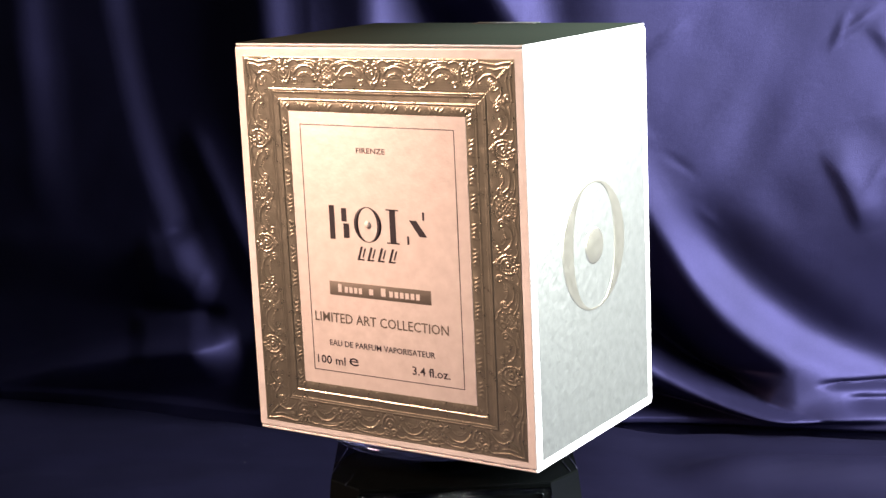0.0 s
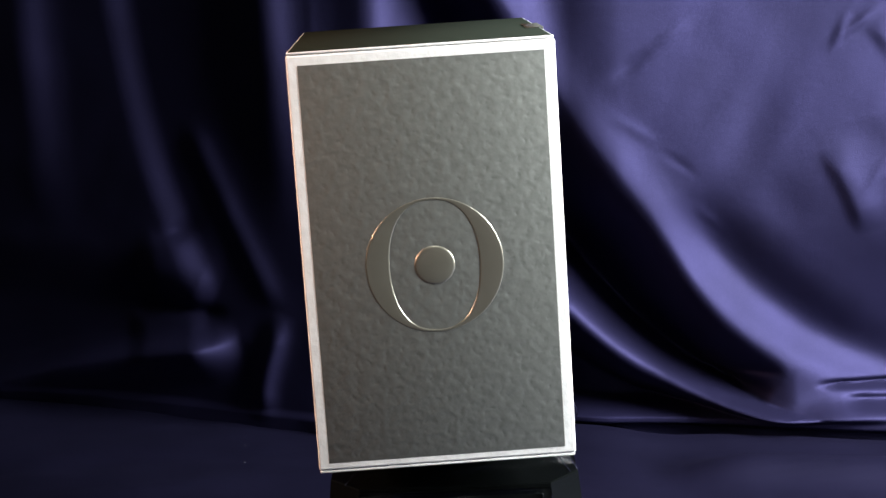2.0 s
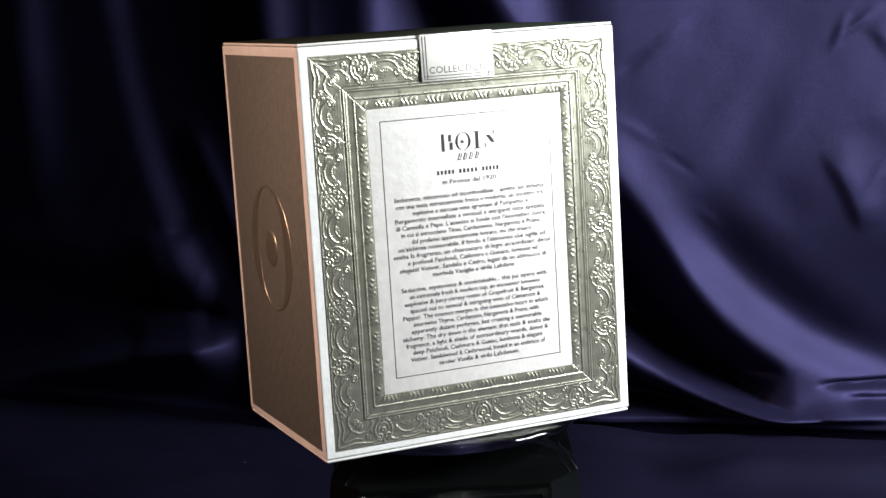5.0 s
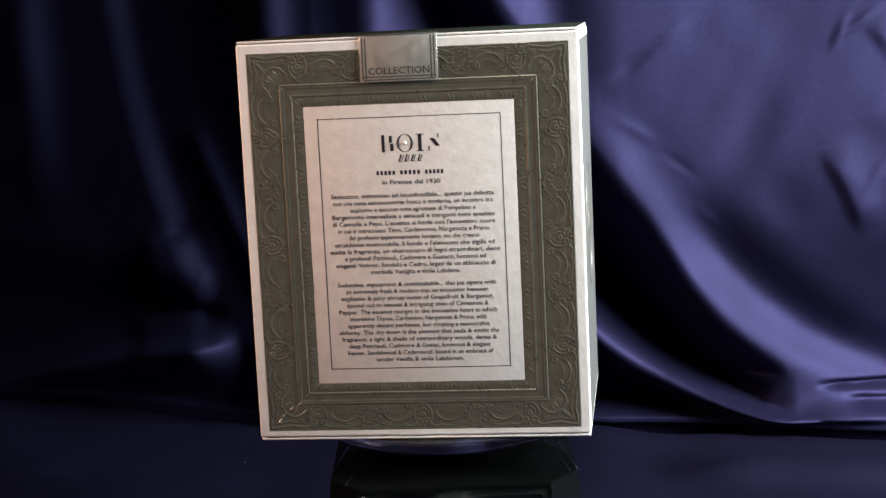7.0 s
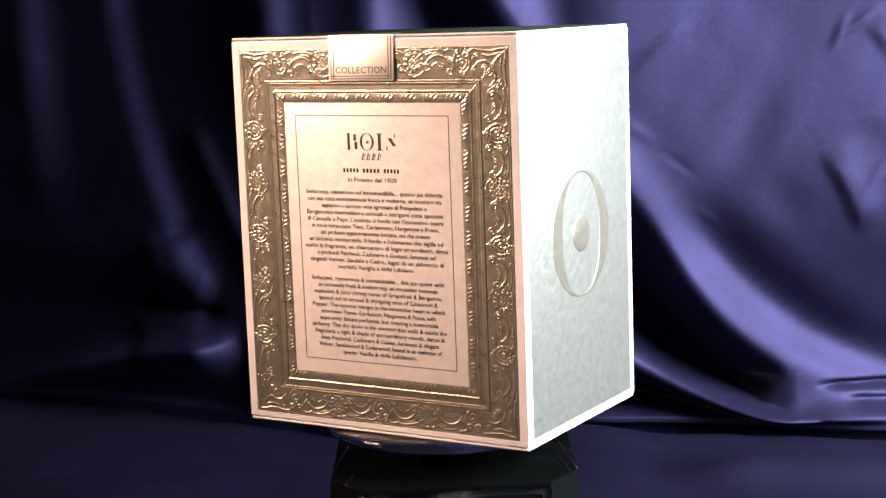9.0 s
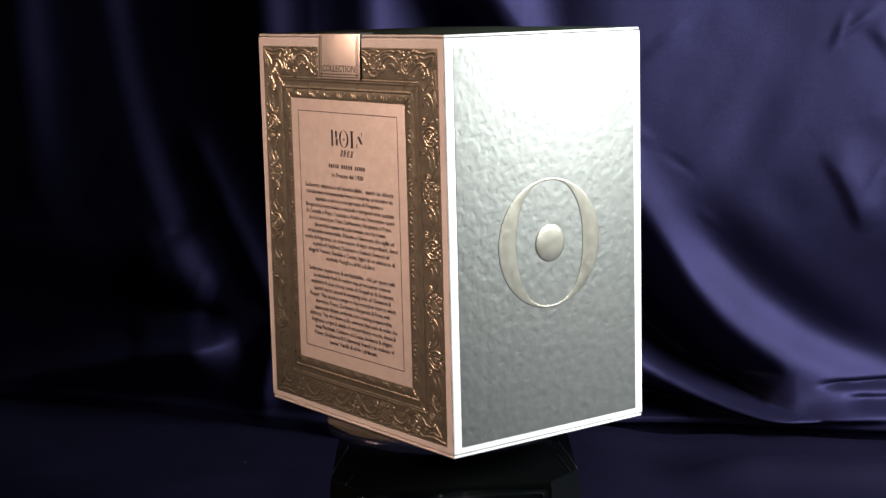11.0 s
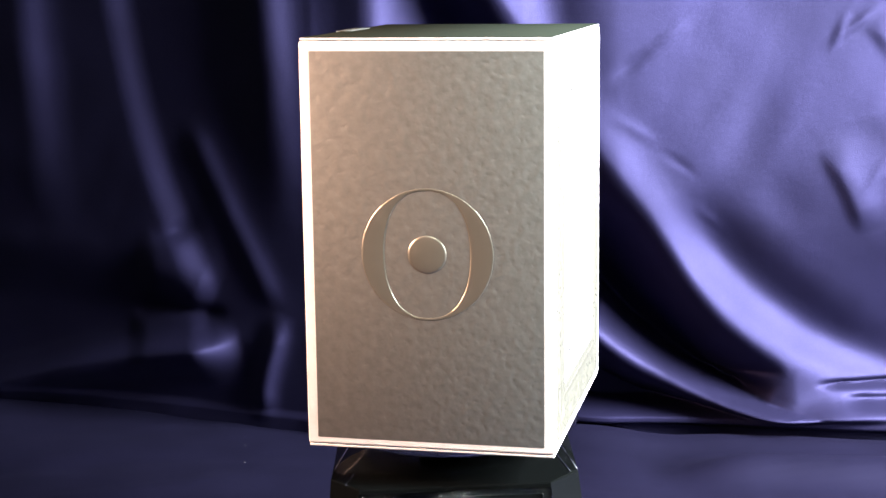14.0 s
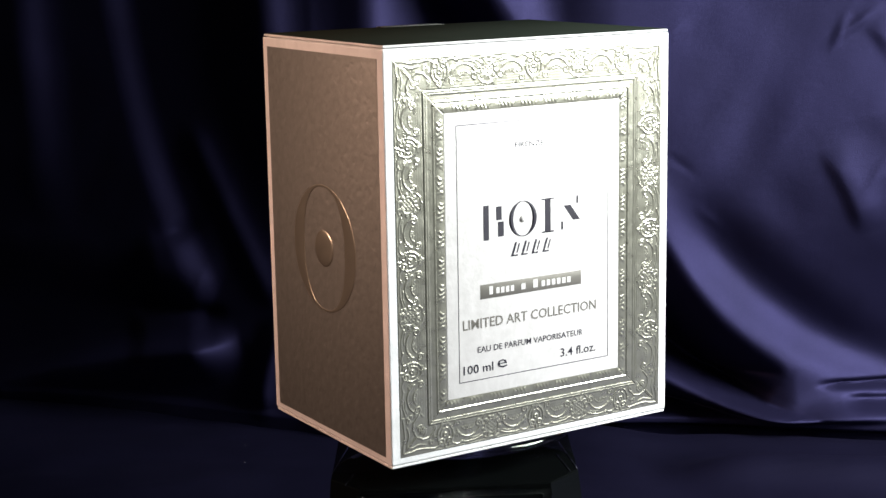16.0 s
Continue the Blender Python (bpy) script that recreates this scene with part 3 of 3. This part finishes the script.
def build_carton():
    box = tagged(new("perfume_carton"), "pearl white perfume carton with embossed gold frames on a turntable", "box")
    part("body", block(-W / 2, W / 2, -D / 2, D / 2, 0.0010, H - 0.0010, 0.0007, 3), PAPER, box)
    part("lid", block(-W / 2 + 0.0003, W / 2 - 0.0003, -D / 2 + 0.0003, D / 2 - 0.0003, H - 0.0008, H, 0.0003, 2), PAPER, box, "white folded lid flap")
    part("bottom_flap", block(-W / 2 + 0.0003, W / 2 - 0.0003, -D / 2 + 0.0003, D / 2 - 0.0003, 0.0, 0.0008, 0.0003, 2), PAPER, box)
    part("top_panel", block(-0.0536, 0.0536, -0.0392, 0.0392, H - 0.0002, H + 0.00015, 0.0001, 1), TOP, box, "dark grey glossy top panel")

    rails = {}
    for side in ("front", "back"):
        m = on_face(side)
        for name, half, top, foot, width, step, relief in frame_rings():
            mid, tall = (top + foot) / 2, (top - foot) / 2
            for turn, along, off in ((180, half, tall), (0, half, tall), (-90, tall, half), (90, tall, half)):
                key = (name, along)
                if key not in rails:
                    rails[key] = rail(2 * along, width, step, relief(along))
                part(name, rails[key], GOLD, box, m=m @ pose(0, mid * MM, 0) @ pose(0, 0, 0, 0, 0, turn) @ pose(0, -off * MM, 0.00002 if name == "carved_rail" else 0.00008))
        lab = part("label_panel", flat_block(-33.4, 33.4, 18.9, 108.6, 0.0, 0.15, 0.05), LABEL, box, "pearl cream label with black print", m=m)
        for dims in ((-29.2, 29.2, 104.4, 104.65), (-29.2, 29.2, 23.5, 23.75), (-29.2, -28.95, 23.75, 104.4), (28.95, 29.2, 23.75, 104.4)):
            part("border_line", flat_block(*dims, 0.1, 0.2), INK, lab, smooth=False)
        if side == "front":
            emblem(lab, -1.3, 67.9, 1.0, "mark_bar")
            write("printed_line", "FIRENZE", INK, lab, -2.0, 96.1, 1.75, 11.0)
            name_bar = part("name_bar", flat_block(-21.0, 18.2, 49.4, 54.0, 0.1, 0.19, 0.03), GREY_INK, lab, "grey bar with pale lettering shapes")
            for a, b, c in ((-17.6, -15.6, 2.6), (-15.0, -7.6, 1.9), (-5.4, -3.0, 1.9), (-0.8, 1.8, 2.6), (2.4, 14.6, 1.9)):
                n = max(1, round((b - a) / 2.0))
                for i in range(n):
                    s = (b - a) / n
                    part("name_shape", flat_block(a + i * s, a + (i + 0.66) * s, 50.6, 50.6 + c, 0.15, 0.24), LABEL, name_bar, smooth=False)
            write("printed_line", "LIMITED ART COLLECTION", GREY_INK, lab, -1.7, 40.3, 3.3, 51.8)
            write("printed_line", "EAU DE PARFUM VAPORISATEUR", INK, lab, -1.7, 32.4, 2.0, 41.0)
            write("printed_line", "100 ml", INK, lab, -22.0, 26.0, 2.9, 11.2)
            write("printed_line", "e", INK, lab, -13.0, 26.3, 4.2, 3.8, weight=0.004)
            write("printed_line", "3.4 fl.oz.", INK, lab, 16.9, 26.2, 2.9, 14.2)
        else:
            emblem(lab, 0.2, 93.4, 0.5, "mark_bar")
            for a, b in ((-11.0, -4.6), (-3.4, 3.4), (4.6, 10.8)):
                for i in range(5):
                    s = (b - a) / 5
                    part("printed_bar", flat_block(a + i * s, a + (i + 0.6) * s, 86.2, 87.5, 0.1, 0.2), INK, lab, smooth=False)
            write("printed_line", "in Firenze dal 1920", INK, lab, 0.0, 83.2, 1.5, 18.6)
            for i, text in enumerate(LINES_IT):
                write("printed_line", text, INK, lab, 0.0, 79.0 - 2.23 * i, 1.5, 0.0, 0.855)
            for i, text in enumerate(LINES_EN):
                write("printed_line", text, INK, lab, 0.0, 50.4 - 2.23 * i, 1.5, 0.0, 0.865)

    for side in ("right", "left"):
        m = on_face(side)
        panel = part("side_panel", flat_block(-36.6, 36.6, 3.2, 126.0, 0.0, 0.12, 0.04), PANEL, box, "grey hammered leatherette side panel", m=m)
        t = np.linspace(0, 6.2832, 128, endpoint=False)
        ro = np.stack([21.0 * np.cos(t), 20.7 * np.sin(t)], 1)
        # the inner outline has straighter sides than an ellipse
        ri = np.stack([13.6 * np.sign(np.cos(t)) * np.abs(np.cos(t)) ** 0.84, 20.0 * np.sign(np.sin(t)) * np.abs(np.sin(t)) ** 0.90], 1)
        rows = []
        for f, h in ((0, 0.0), (0.02, 0.11), (0.05, 0.16), (0.10, 0.175), (0.5, 0.18), (0.90, 0.175), (0.95, 0.16), (0.98, 0.11), (1, 0.0)):
            p = ro * (1 - f) + ri * f
            rows.append(np.concatenate([p, np.full((len(t), 1), h + 0.1)], 1))
        part("embossed_ring", grid_mesh("embossed_ring", np.array(rows) * MM, True), FOIL, panel, "smooth raised foil ring", m=pose(0, 0.0633, 0))
        dome = [(0.0060, 0.0001), (0.00588, 0.00024), (0.0053, 0.00033), (0.0040, 0.00042), (0.0020, 0.00048), (0.0, 0.0005)]
        part("embossed_dot", lathe(dome, 48, 1.03), FOIL, panel, "smooth domed foil dot", m=pose(0, 0.0633, 0))

    # the seal over the lid
    m = on_face("back") @ pose(0, 0.13, 0.0002) @ pose(0, 0, 0, -2.2, 0, 0) @ pose(0, -0.13, -0.0002)
    seal = part("seal_sticker", flat_block(-14.4, 10.2, 115.6, 130.35, 0.30, 0.42, 0.04), SEAL, box, "silver foil seal sticker folded over the lid", m=m)
    part("seal_top", block(-0.0102, 0.0144, D / 2 - 0.0048, D / 2 + 0.00066, H + 0.0002, H + 0.00036, 0.00005, 1), SEAL_DIMMED, box, "sticker's end on the lid")
    for a in (-13.7, -12.7, 8.1, 9.1):
        part("seal_line", flat_block(a, a + 0.35, 116.3, 129.6, 0.36, 0.48), SEAL_INK, seal, smooth=False)
    for b in (116.1, 117.0):
        part("seal_line", flat_block(-13.4, 9.2, b, b + 0.3, 0.36, 0.48), SEAL_INK, seal, smooth=False)
    write("seal_lettering", "COLLECTION", SEAL_INK, seal, -2.1, 118.0, 2.2, 19.4, w=0.47)
    for i in range(3):
        part("seal_bar", block(-0.001 + 0.002 * i, 0.0004 + 0.002 * i, D / 2 - 0.004, D / 2 - 0.002, H + 0.0003, H + 0.0004), SEAL_INK, box, smooth=False)
    return box


def build_lint():
    rng = random.Random(4)
    bm = bmesh.new()
    for _ in range(26):
        x, y = rng.uniform(-0.26, 0.26), rng.uniform(0.10, 0.25)
        r = rng.uniform(0.0001, 0.00021)
        bmesh.ops.create_icosphere(bm, subdivisions=1, radius=r, matrix=pose(x, y, 0.0035, 0, 0, rng.uniform(0, 180)) @ Matrix.Diagonal((rng.uniform(1, 3), 1, 0.6, 1)))
    tagged(part("lint", bm, DUST), "tiny pale specks of lint on the cloth", "lint", kind="stuff")


build_room()
build_cloth()
build_turntable()
DISC = build_disc()
CARTON = build_carton()
build_lint()


# ---- turning ----
TURN = [(0.0, -33.29), (0.5, -46.83), (1.0, -59.97), (1.5, -74.2), (2.0, -88.33), (2.5, -101.46), (3.0, -114.19), (3.5, -125.72), (4.0, -136.85), (5.25, -161.24),
        (6.5, -180.42), (7.0, -187.12), (7.5, -193.22), (8.0, -199.41), (8.5, -205.23), (9.0, -210.95), (10.25, -224.88), (11.5, -240.0), (12.0, -246.95), (12.5, -254.29),
        (13.0, -262.24), (13.5, -271.5), (14.0, -282.77), (14.5, -293.27), (15.0, -304.36), (15.5, -316.03), (16.0, -328.3)]


def motions():
    rows = [(t, pose(0, 0, BASE, 0, 0, a) @ pose(CX, CY, 0) @ TILT) for t, a in TURN]
    walk(CARTON, rows)
    walk(DISC, rows)


motions()
